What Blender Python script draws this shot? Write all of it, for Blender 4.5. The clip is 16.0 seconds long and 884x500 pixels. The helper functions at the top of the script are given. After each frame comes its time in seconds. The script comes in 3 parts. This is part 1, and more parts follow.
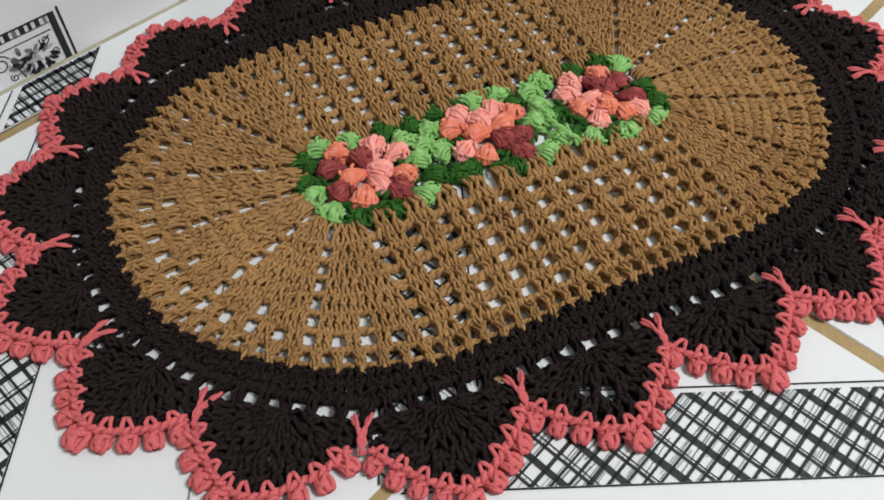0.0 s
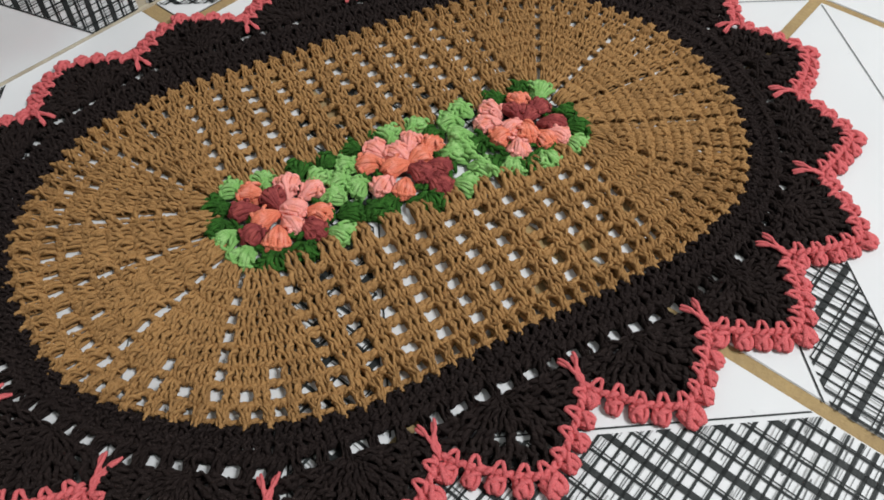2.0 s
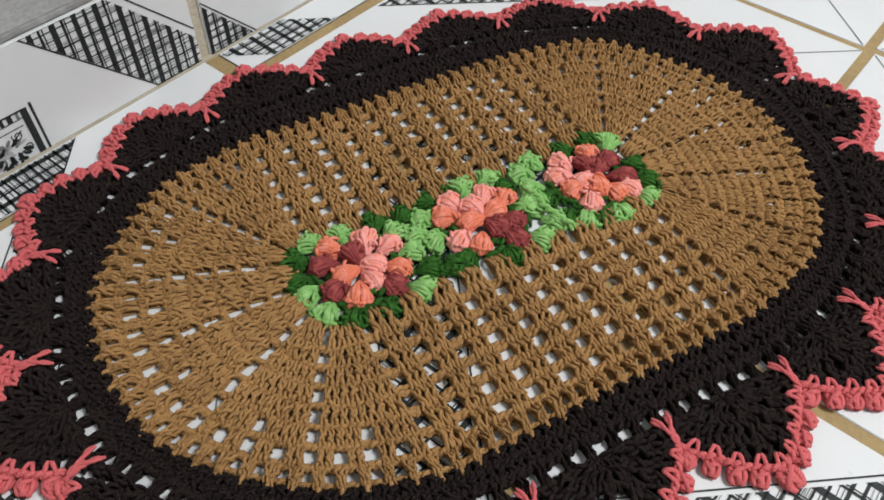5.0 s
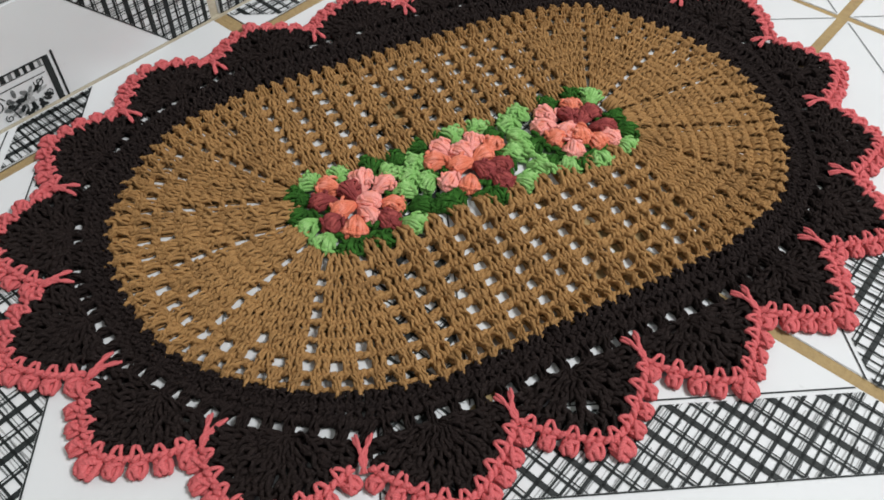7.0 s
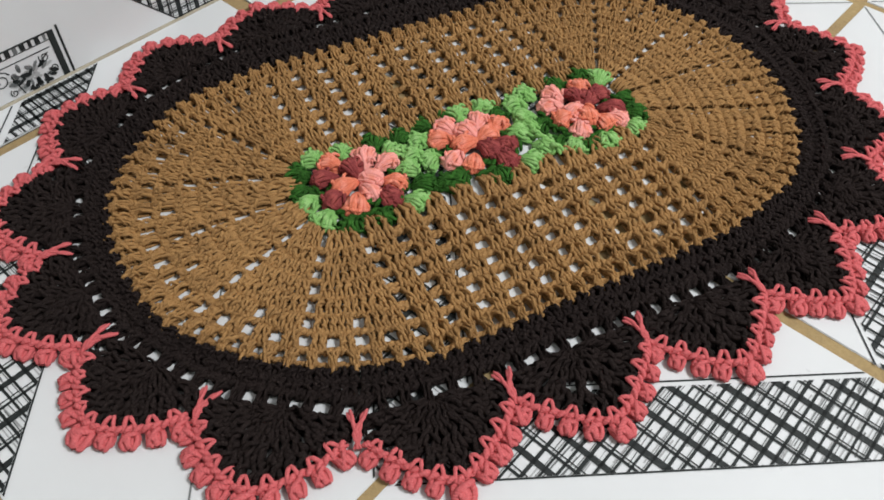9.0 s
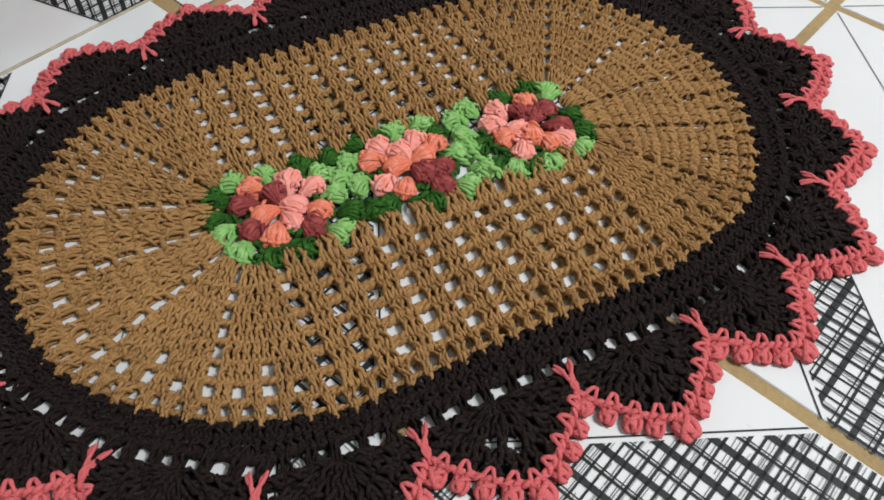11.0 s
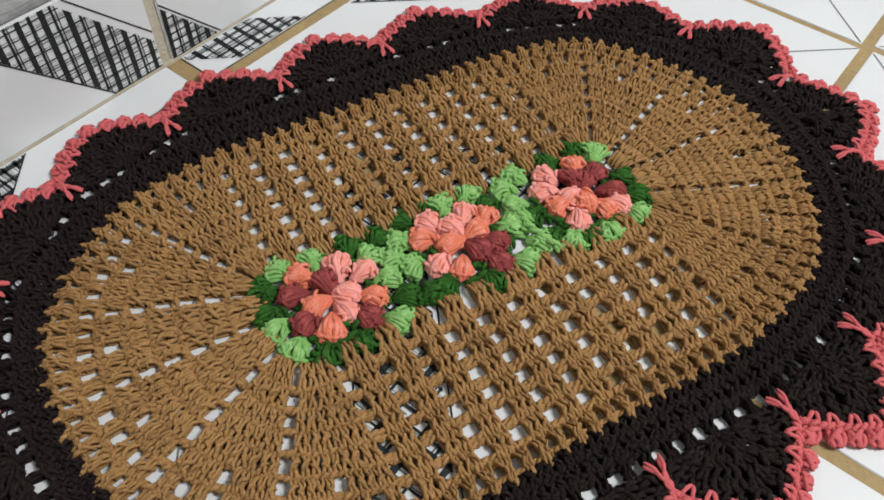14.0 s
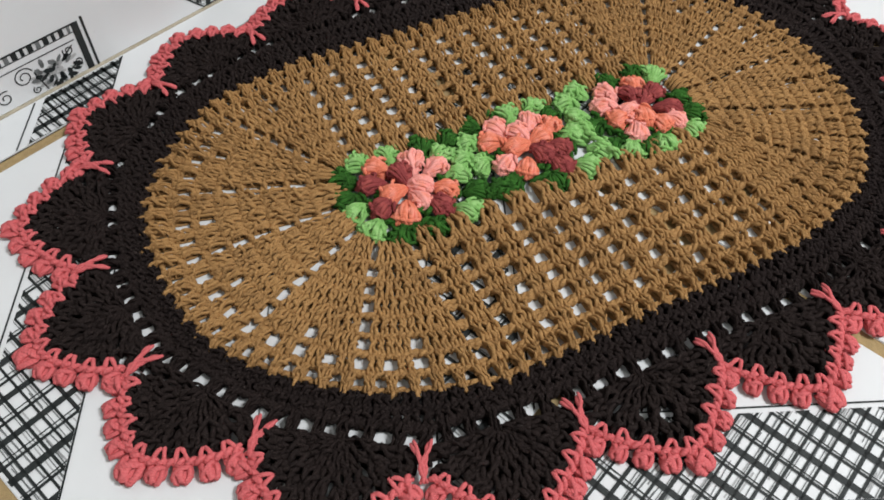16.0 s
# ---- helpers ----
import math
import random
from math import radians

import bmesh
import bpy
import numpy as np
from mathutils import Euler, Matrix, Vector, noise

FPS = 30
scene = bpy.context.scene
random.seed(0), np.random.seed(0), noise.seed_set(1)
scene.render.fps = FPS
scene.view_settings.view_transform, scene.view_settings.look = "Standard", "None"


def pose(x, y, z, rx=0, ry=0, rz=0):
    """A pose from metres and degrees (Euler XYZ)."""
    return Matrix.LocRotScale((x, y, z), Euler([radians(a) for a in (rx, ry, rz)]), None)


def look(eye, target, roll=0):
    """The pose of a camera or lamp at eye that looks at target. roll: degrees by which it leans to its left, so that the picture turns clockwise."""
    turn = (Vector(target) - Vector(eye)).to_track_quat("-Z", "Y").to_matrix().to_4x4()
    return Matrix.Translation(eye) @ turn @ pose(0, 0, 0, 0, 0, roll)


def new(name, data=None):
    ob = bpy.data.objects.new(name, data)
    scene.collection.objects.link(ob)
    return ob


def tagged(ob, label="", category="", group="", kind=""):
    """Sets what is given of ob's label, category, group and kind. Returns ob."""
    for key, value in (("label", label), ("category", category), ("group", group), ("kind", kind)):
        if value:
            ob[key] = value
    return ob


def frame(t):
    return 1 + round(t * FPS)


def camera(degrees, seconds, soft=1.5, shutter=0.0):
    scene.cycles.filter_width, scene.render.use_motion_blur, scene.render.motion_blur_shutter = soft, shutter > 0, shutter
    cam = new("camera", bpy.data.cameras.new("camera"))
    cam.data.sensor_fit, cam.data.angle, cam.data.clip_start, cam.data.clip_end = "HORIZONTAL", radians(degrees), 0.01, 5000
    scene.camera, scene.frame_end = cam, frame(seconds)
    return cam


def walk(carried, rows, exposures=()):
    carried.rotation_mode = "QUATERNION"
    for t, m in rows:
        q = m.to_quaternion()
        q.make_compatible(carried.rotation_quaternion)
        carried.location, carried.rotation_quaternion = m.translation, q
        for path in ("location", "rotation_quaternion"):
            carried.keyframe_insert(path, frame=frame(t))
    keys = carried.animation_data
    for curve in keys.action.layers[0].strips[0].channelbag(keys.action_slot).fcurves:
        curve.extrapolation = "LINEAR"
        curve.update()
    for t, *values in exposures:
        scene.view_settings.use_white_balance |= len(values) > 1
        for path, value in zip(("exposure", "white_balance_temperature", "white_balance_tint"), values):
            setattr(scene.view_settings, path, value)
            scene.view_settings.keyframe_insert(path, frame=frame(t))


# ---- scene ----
# World: x along the row of crochet flowers, y across the rug, z up; the rug's middle lies at the origin.
cam = camera(60.27, 16.0, soft=1.7)
PATH = [
    (0, (-0.2033, -0.3308, 0.3663), (0.0767, 0.2193, -0.4205), 1.10),
    (0.5, (-0.1846, -0.3333, 0.3606), (0.1070, 0.2120, -0.4253), 1.16),
    (1, (-0.1740, -0.3307, 0.3699), (0.1272, 0.2091, -0.4162), 1.45),
    (1.5, (-0.1637, -0.3295, 0.3681), (0.1436, 0.2120, -0.4144), 1.50),
    (2, (-0.1605, -0.3234, 0.3732), (0.1510, 0.2096, -0.4136), 1.62),
    (2.5, (-0.1607, -0.3141, 0.3783), (0.1609, 0.2165, -0.4060), 2.03),
    (3, (-0.1597, -0.3009, 0.3843), (0.1676, 0.2311, -0.3966), 2.15),
    (3.5, (-0.1639, -0.2903, 0.3904), (0.1687, 0.2509, -0.3818), 1.97),
    (4, (-0.1743, -0.2848, 0.3914), (0.1585, 0.2639, -0.3755), 1.88),
    (4.5, (-0.1850, -0.2841, 0.3875), (0.1462, 0.2719, -0.3748), 1.64),
    (5, (-0.1996, -0.2865, 0.3832), (0.1279, 0.2702, -0.3802), 1.72),
    (5.2, (-0.2004, -0.2905, 0.3840), (0.1199, 0.2625, -0.3852), 1.78),
    (7.3, (-0.2205, -0.3416, 0.3877), (0.1033, 0.2113, -0.3801), 2.34),
    (7.5, (-0.2191, -0.3432, 0.3876), (0.1027, 0.2108, -0.3802), 2.14),
    (8, (-0.2213, -0.3486, 0.3825), (0.0912, 0.2100, -0.3858), 1.65),
    (8.2, (-0.2245, -0.3498, 0.3757), (0.0890, 0.2132, -0.3890), 1.58),
    (10.5, (-0.1660, -0.3313, 0.3737), (0.1186, 0.2135, -0.4151), 2.30),
    (11, (-0.1514, -0.3219, 0.3733), (0.1446, 0.2124, -0.4186), 2.37),
    (11.5, (-0.1400, -0.3035, 0.3725), (0.1687, 0.2244, -0.4187), 2.50),
    (12, (-0.1352, -0.2894, 0.3759), (0.1858, 0.2332, -0.4140), 2.62),
    (12.5, (-0.1342, -0.2723, 0.3784), (0.1969, 0.2471, -0.4094), 2.83),
    (13, (-0.1424, -0.2587, 0.3809), (0.1900, 0.2624, -0.4051), 2.69),
    (13.5, (-0.1548, -0.2540, 0.3804), (0.1779, 0.2667, -0.4059), 2.74),
    (14, (-0.1737, -0.2499, 0.3800), (0.1575, 0.2735, -0.4051), 2.51),
    (14.5, (-0.1987, -0.2521, 0.3791), (0.1255, 0.2738, -0.4073), 2.34),
    (15, (-0.2200, -0.2635, 0.3691), (0.0884, 0.2668, -0.4206), 2.73),
    (15.5, (-0.2304, -0.2801, 0.3684), (0.0691, 0.2512, -0.4241), 2.53),
    (16, (-0.2314, -0.2972, 0.3701), (0.0681, 0.2323, -0.4236), 2.69),
]
walk(cam, [(t, look(eye, target, roll)) for t, eye, target, roll in PATH],
     [(0, 0.0), (1.5, -0.04), (3, 0.0), (14, 0.0), (15, 0.09), (16, 0.09)])

# ---- light: one broad unseen lamp, added and placed to suit the shading ----
world = bpy.data.worlds.new("world")
scene.world = world
world.use_nodes = True
world.node_tree.nodes["Background"].inputs["Color"].default_value = (0.9, 0.95, 1.0, 1)
world.node_tree.nodes["Background"].inputs["Strength"].default_value = 0.03
lamp_data = bpy.data.lights.new("unseen_lamp", "AREA")
lamp_data.shape = "DISK"
lamp_data.size = 0.6
lamp_data.energy = 48
lamp_data.color = (0.985, 0.99, 1.0)
lamp = new("unseen_lamp", lamp_data)
lamp.matrix_world = look((0.88, -0.85, 1.9), (0.15, 0.1, 0))

MM = 0.001
TILE = 0.3686
TILE_TURN = math.radians(21.27)
N1 = Vector((math.cos(TILE_TURN), math.sin(TILE_TURN), 0))
N2 = Vector((-math.sin(TILE_TURN), math.cos(TILE_TURN), 0))
CORNER = N1 * 0.0128 + N2 * -0.1270
PITCH_U, PITCH_V = 0.3664, 0.3705
RISER_V = 0.4125
FLOOR_M = Matrix.Translation(CORNER) @ Matrix.Rotation(TILE_TURN, 4, "Z")


# ---- materials ----
def nodes_of(name):
    mat = bpy.data.materials.new(name)
    mat.use_nodes = True
    return mat, mat.node_tree, mat.node_tree.nodes["Principled BSDF"]


def mix_colour(tree, fac, a, b):
    n = tree.nodes.new("ShaderNodeMix")
    n.data_type = "RGBA"
    for sock, val in ((n.inputs["Factor"], fac), (n.inputs["A"], a), (n.inputs["B"], b)):
        if isinstance(val, bpy.types.NodeSocket):
            tree.links.new(val, sock)
        elif isinstance(val, tuple):
            sock.default_value = (*val, 1)
        else:
            sock.default_value = val
    return n.outputs["Result"]


def noise_out(tree, scale, detail=3.0, rough=0.6, vec=None, lo=0.35, hi=0.65):
    n = tree.nodes.new("ShaderNodeTexNoise")
    n.inputs["Scale"].default_value = scale
    n.inputs["Detail"].default_value = detail
    n.inputs["Roughness"].default_value = rough
    if vec is not None:
        tree.links.new(vec, n.inputs["Vector"])
    r = tree.nodes.new("ShaderNodeMapRange")
    r.inputs["From Min"].default_value = lo
    r.inputs["From Max"].default_value = hi
    tree.links.new(n.outputs["Fac"], r.inputs["Value"])
    return r.outputs["Result"]


def bump(tree, bsdf, height, strength, distance):
    b = tree.nodes.new("ShaderNodeBump")
    b.inputs["Strength"].default_value = strength
    b.inputs["Distance"].default_value = distance
    tree.links.new(height, b.inputs["Height"])
    tree.links.new(b.outputs["Normal"], bsdf.inputs["Normal"])


def yarn(name, base, dark, light, sheen=0.25, gloss=0.06, second=None):
    """Plied cotton: twisted plies along the strand, fine fuzz, strand-to-strand change of shade; a second colour makes it variegated."""
    mat, tree, bsdf = nodes_of(name)
    coord = tree.nodes.new("ShaderNodeTexCoord")
    geo = tree.nodes.new("ShaderNodeNewGeometry")
    patch = noise_out(tree, 26, 2, 0.5, coord.outputs["Object"], 0.3, 0.7)
    fibre = noise_out(tree, 900, 4, 0.75, coord.outputs["Object"], 0.34, 0.66)
    col = mix_colour(tree, geo.outputs["Random Per Island"], dark, base)
    col2 = mix_colour(tree, patch, col, base)
    if second:
        col2 = mix_colour(tree, noise_out(tree, 130, 2, 0.5, coord.outputs["Object"], 0.52, 0.66), col2, second)
    fac = tree.nodes.new("ShaderNodeMath")
    fac.operation = "MULTIPLY"
    fac.inputs[1].default_value = 0.55
    tree.links.new(fibre, fac.inputs[0])
    col3 = mix_colour(tree, fac.outputs[0], col2, light)
    tree.links.new(col3, bsdf.inputs["Base Color"])
    bsdf.inputs["Roughness"].default_value = 0.92 - gloss
    bsdf.inputs["Specular IOR Level"].default_value = gloss
    bsdf.inputs["Sheen Weight"].default_value = sheen
    bsdf.inputs["Sheen Roughness"].default_value = 0.6
    bsdf.inputs["Sheen Tint"].default_value = (*light, 1)
    # plies: diagonal stripes on the strand's own length and turn
    wave = tree.nodes.new("ShaderNodeTexWave")
    wave.wave_type, wave.bands_direction, wave.wave_profile = "BANDS", "DIAGONAL", "SIN"
    wave.inputs["Scale"].default_value = 0.55
    wave.inputs["Distortion"].default_value = 0.6
    wave.inputs["Detail"].default_value = 1.0
    tree.links.new(coord.outputs["UV"], wave.inputs["Vector"])
    add = tree.nodes.new("ShaderNodeMath")
    add.operation = "ADD"
    tree.links.new(wave.outputs["Fac"], add.inputs[0])
    tree.links.new(fac.outputs[0], add.inputs[1])
    bump(tree, bsdf, add.outputs[0], 0.5, 0.0005)
    return mat


M_BROWN = yarn("caramel_cotton", (0.310, 0.169, 0.060), (0.136, 0.069, 0.024), (0.497, 0.298, 0.135), 0.03)
M_DARK = yarn("dark_brown_cotton", (0.0086, 0.0055, 0.0046), (0.0018, 0.0011, 0.0009), (0.041, 0.0298, 0.0285), 0.06, 0.08)
M_TRIM = yarn("coral_pink_cotton", (0.56, 0.106, 0.112), (0.47, 0.080, 0.087), (0.68, 0.20, 0.205), 0.1)
M_PINK = yarn("salmon_pink_cotton", (0.86, 0.34, 0.30), (0.74, 0.24, 0.20), (0.88, 0.44, 0.39), 0.06, second=(0.76, 0.22, 0.14))
M_ORANGE = yarn("orange_coral_cotton", (0.72, 0.19, 0.105), (0.56, 0.115, 0.060), (0.82, 0.30, 0.20), 0.06, second=(0.78, 0.27, 0.20))
M_WINE = yarn("wine_red_cotton", (0.22, 0.040, 0.040), (0.13, 0.020, 0.021), (0.32, 0.080, 0.080), 0.06, second=(0.36, 0.080, 0.070))
M_LIGHT_GREEN = yarn("light_green_cotton", (0.20, 0.43, 0.115), (0.105, 0.28, 0.056), (0.32, 0.56, 0.21), 0.06, second=(0.28, 0.50, 0.18))
M_DARK_GREEN = yarn("dark_green_cotton", (0.018, 0.072, 0.009), (0.008, 0.036, 0.004), (0.050, 0.14, 0.032), 0.05, second=(0.034, 0.125, 0.018))


def glazed(name, base, shade, rough):
    mat, tree, bsdf = nodes_of(name)
    coord = tree.nodes.new("ShaderNodeTexCoord")
    big = noise_out(tree, 7, 3, 0.6, coord.outputs["Object"], 0.35, 0.75)
    col = mix_colour(tree, big, base, shade)
    spots = noise_out(tree, 90, 2, 0.5, coord.outputs["Object"], 0.74, 0.80)
    dirty = tuple(c * 0.8 for c in shade)
    tree.links.new(mix_colour(tree, spots, col, dirty), bsdf.inputs["Base Color"])
    fine = noise_out(tree, 40, 3, 0.6, coord.outputs["Object"], 0.3, 0.7)
    mr = tree.nodes.new("ShaderNodeMapRange")
    mr.inputs["To Min"].default_value = rough
    mr.inputs["To Max"].default_value = rough + 0.14
    tree.links.new(fine, mr.inputs["Value"])
    tree.links.new(mr.outputs["Result"], bsdf.inputs["Roughness"])
    bsdf.inputs["Specular IOR Level"].default_value = 0.3
    bump(tree, bsdf, big, 0.03, 0.002)
    return mat


M_TILE = glazed("white_glazed_tile", (0.650, 0.668, 0.675), (0.605, 0.624, 0.632), 0.38)
M_PRINT = glazed("charcoal_print", (0.013, 0.017, 0.017), (0.020, 0.024, 0.024), 0.5)
M_PRINT_GREY = glazed("grey_print", (0.34, 0.35, 0.35), (0.42, 0.43, 0.43), 0.45)
M_PRINT_MID = glazed("mid_grey_print", (0.13, 0.14, 0.14), (0.18, 0.19, 0.19), 0.45)


def rough_surface(name, base, shade, scale, rough=0.9, depth=0.001):
    mat, tree, bsdf = nodes_of(name)
    coord = tree.nodes.new("ShaderNodeTexCoord")
    big = noise_out(tree, scale, 4, 0.65, coord.outputs["Object"], 0.35, 0.68)
    small = noise_out(tree, scale * 14, 3, 0.7, coord.outputs["Object"], 0.3, 0.7)
    col = mix_colour(tree, big, base, shade)
    dark = tuple(c * 0.7 for c in shade)
    half = tree.nodes.new("ShaderNodeMath")
    half.operation = "MULTIPLY"
    half.inputs[1].default_value = 0.45
    tree.links.new(small, half.inputs[0])
    tree.links.new(mix_colour(tree, half.outputs[0], col, dark), bsdf.inputs["Base Color"])
    bsdf.inputs["Roughness"].default_value = rough
    bump(tree, bsdf, small, 0.5, depth)
    return mat


M_GROUT = rough_surface("tan_grout", (0.40, 0.29, 0.13), (0.30, 0.21, 0.10), 18)
M_JOINT = rough_surface("pale_grout", (0.56, 0.52, 0.42), (0.42, 0.37, 0.27), 20)
M_CEMENT = rough_surface("grey_cement", (0.36, 0.36, 0.355), (0.17, 0.17, 0.17), 16)
# white of the unseen walls, set by how much light they bounce
M_WALL = rough_surface("unseen_wall_white", (0.81, 0.80, 0.78), (0.78, 0.77, 0.75), 3, 0.85, 0.0004)


# ---- mesh helpers ----
class Strands:
    """Collects quads, with the strand's length and turn as UV, for one mesh."""

    def __init__(self):
        self.v, self.f, self.uv, self.n = [], [], [], 0

    def add(self, verts, faces, uv):
        self.v.append(verts)
        self.f.append(faces + self.n)
        self.uv.append(uv)
        self.n += len(verts)

    def mesh(self, name, material):
        v, f, uv = np.concatenate(self.v), np.concatenate(self.f), np.concatenate(self.uv)
        me = bpy.data.meshes.new(name)
        me.vertices.add(len(v))
        me.vertices.foreach_set("co", v.astype(np.float32).ravel())
        me.loops.add(4 * len(f))
        me.loops.foreach_set("vertex_index", f.astype(np.int32).ravel())
        me.polygons.add(len(f))
        me.polygons.foreach_set("loop_start", np.arange(0, 4 * len(f), 4, dtype=np.int32))
        layer = me.uv_layers.new(name="UVMap")
        layer.data.foreach_set("uv", uv[f.ravel()].astype(np.float32).ravel())
        me.polygons.foreach_set("use_smooth", np.ones(len(f), dtype=bool))
        me.materials.append(material)
        me.update(calc_edges=True)
        me.validate()
        return me


def smooth_line(points, count, closed=False):
    """Catmull-Rom through the points, resampled to count."""
    p = np.asarray(points, float)
    n = len(p)
    t = np.linspace(0, n if closed else n - 1, count, endpoint=not closed)
    i = np.minimum(t.astype(int), n - 1 if closed else n - 2)
    u = (t - i)[:, None]
    if closed:
        a, b, c, d = p[(i - 1) % n], p[i % n], p[(i + 1) % n], p[(i + 2) % n]
    else:
        q = np.vstack([2 * p[0] - p[1], p, 2 * p[-1] - p[-2]])
        a, b, c, d = q[i], q[i + 1], q[i + 2], q[i + 3]
    return 0.5 * (2 * b + (c - a) * u + (2 * a - 5 * b + 4 * c - d) * u**2 + (3 * b - a - 3 * c + d) * u**3)


def tube(points, radius, sides=6, count=7, closed=False, ends=0.45, flat=1.0):
    """A strand of yarn along a smooth line: vertices, quads, and length and turn in UV."""
    line = smooth_line(points, count, closed)
    if closed:
        tan = np.roll(line, -1, 0) - np.roll(line, 1, 0)
    else:
        tan = np.gradient(line, axis=0)
    tan /= np.linalg.norm(tan, axis=1)[:, None] + 1e-12
    ref = np.array([0.0, 0.0, 1.0])
    side = np.cross(tan, ref)
    bad = np.linalg.norm(side, axis=1) < 0.2
    side[bad] = np.cross(tan[bad], [1.0, 0.0, 0.0])
    side /= np.linalg.norm(side, axis=1)[:, None]
    up = np.cross(side, tan)
    r = radius * np.random.uniform(0.86, 1.14, len(line))
    if not closed:
        r[0] *= ends
        r[-1] *= ends
    ang = np.linspace(0, 2 * np.pi, sides, endpoint=False) - np.pi / 2
    ring = side[:, None] * np.cos(ang)[None, :, None] + up[:, None] * np.sin(ang)[None, :, None] * flat
    v = line[:, None] + ring * r[:, None, None]
    rows = len(line)
    i, j = np.meshgrid(np.arange(rows if closed else rows - 1), np.arange(sides), indexing="ij")
    k, m = (i + 1) % rows, (j + 1) % sides
    f = np.stack([i * sides + j, i * sides + m, k * sides + m, k * sides + j], -1).reshape(-1, 4)
    length = np.r_[0, np.cumsum(np.linalg.norm(np.diff(line, axis=0), axis=1))]
    uv = np.stack(np.broadcast_arrays(length[:, None], (np.arange(sides) / sides * 3.0)[None]), -1).reshape(-1, 2)
    return v.reshape(-1, 3), f, uv


def bundle(tubes):
    """Several strands as one template: vertices, quads, UV."""
    v, f, uv, n = [], [], [], 0
    for a, b, c in tubes:
        v.append(a)
        f.append(b + n)
        uv.append(c + np.array([random.random() * 9, 0]))
        n += len(a)
    return np.concatenate(v), np.concatenate(f), np.concatenate(uv)


def part(name, me, parent, label="", m=None):
    ob = new(name, me)
    ob.parent = parent
    if m is not None:
        ob.matrix_basis = m
    return tagged(ob, label)


def plain_mesh(name, bm, material):
    me = bpy.data.meshes.new(name)
    bm.to_mesh(me)
    bm.free()
    me.materials.append(material)
    return me


def box_bm(lo, hi, bevel=0.0):
    bm = bmesh.new()
    bmesh.ops.create_cube(bm, size=1)
    for v in bm.verts:
        v.co = Vector([lo[i] + (v.co[i] + 0.5) * (hi[i] - lo[i]) for i in range(3)])
    if bevel:
        bmesh.ops.bevel(bm, geom=bm.edges[:], offset=bevel, segments=2, affect="EDGES")
    return bm


# ---- printed linework of the tiles: polygons clipped to bands ----
def clip(poly, a, b, c):
    """The part of a polygon where a*x + b*y >= c."""
    out = []
    for (x0, y0), (x1, y1) in zip(poly, poly[1:] + poly[:1]):
        d0, d1 = a * x0 + b * y0 - c, a * x1 + b * y1 - c
        if d0 >= 0:
            out.append((x0, y0))
        if d0 * d1 < 0:
            k = d0 / (d0 - d1)
            out.append((x0 + (x1 - x0) * k, y0 + (y1 - y0) * k))
    return out


def bar(p, q, w):
    (x0, y0), (x1, y1) = p, q
    d = math.hypot(x1 - x0, y1 - y0)
    nx, ny = -(y1 - y0) / d * w / 2, (x1 - x0) / d * w / 2
    return [(x0 + nx, y0 + ny), (x0 - nx, y0 - ny), (x1 - nx, y1 - ny), (x1 + nx, y1 + ny)]


def hatch(limits, lo, hi, thick_step, rng, phase=0.0, upright=True, fine=1.0):
    """Hand-drawn cross hatching in a box, cut by half planes: lists of dark, mid and pale polygons."""
    dark, mid, pale = [], [], []

    def put(store, poly):
        for a, b, c in limits:
            poly = clip(poly, a, b, c) if len(poly) > 2 else []
        if len(poly) > 2:
            store.append(poly)

    def line(store, s, w, lean=0.0):
        if upright:
            put(store, bar((s - lean, lo[1]), (s + lean, hi[1]), w))
        else:
            put(store, bar((lo[0], s - lean), (hi[0], s + lean), w))

    def cross(store, s, w, lean=0.0, ends=None):
        a, b = ends or ((lo[0], hi[0]) if upright else (lo[1], hi[1]))
        if upright:
            put(store, bar((a, s - lean), (b, s + lean), w))
        else:
            put(store, bar((s - lean, a), (s + lean, b), w))

    axis = 0 if upright else 1
    s = lo[axis] + phase
    while s < hi[axis]:
        line(dark, s, 0.0041 + rng.uniform(-0.0004, 0.0005), rng.uniform(-0.0008, 0.0008))
        h = s + thick_step / 2
        line(dark, h - 0.0010, 0.0018, rng.uniform(-0.0006, 0.0006))
        line(dark, h + 0.0012, 0.0008, rng.uniform(-0.0009, 0.0009))
        s += thick_step
    other = 1 - axis
    s = lo[other] + 0.003
    n = 0
    while s < hi[other]:
        cross(dark, s, fine * rng.choice((0.0014, 0.0022, 0.0017)), rng.uniform(-0.0012, 0.0012))
        if n % 2 == 0:
            cross(mid, s + 0.0016, 0.0005, rng.uniform(-0.001, 0.001))
        for _ in range(10):
            a = rng.uniform(lo[axis], hi[axis])
            cross(pale if rng.random() < 0.55 else mid, s + rng.uniform(0.0015, 0.0075), rng.uniform(0.0004, 0.0010),
                  rng.uniform(-0.0008, 0.0008), (a, a + rng.uniform(0.015, 0.05)))
        s += 0.0069 + rng.uniform(-0.0012, 0.0012)
        n += 1
    return dark, mid, pale


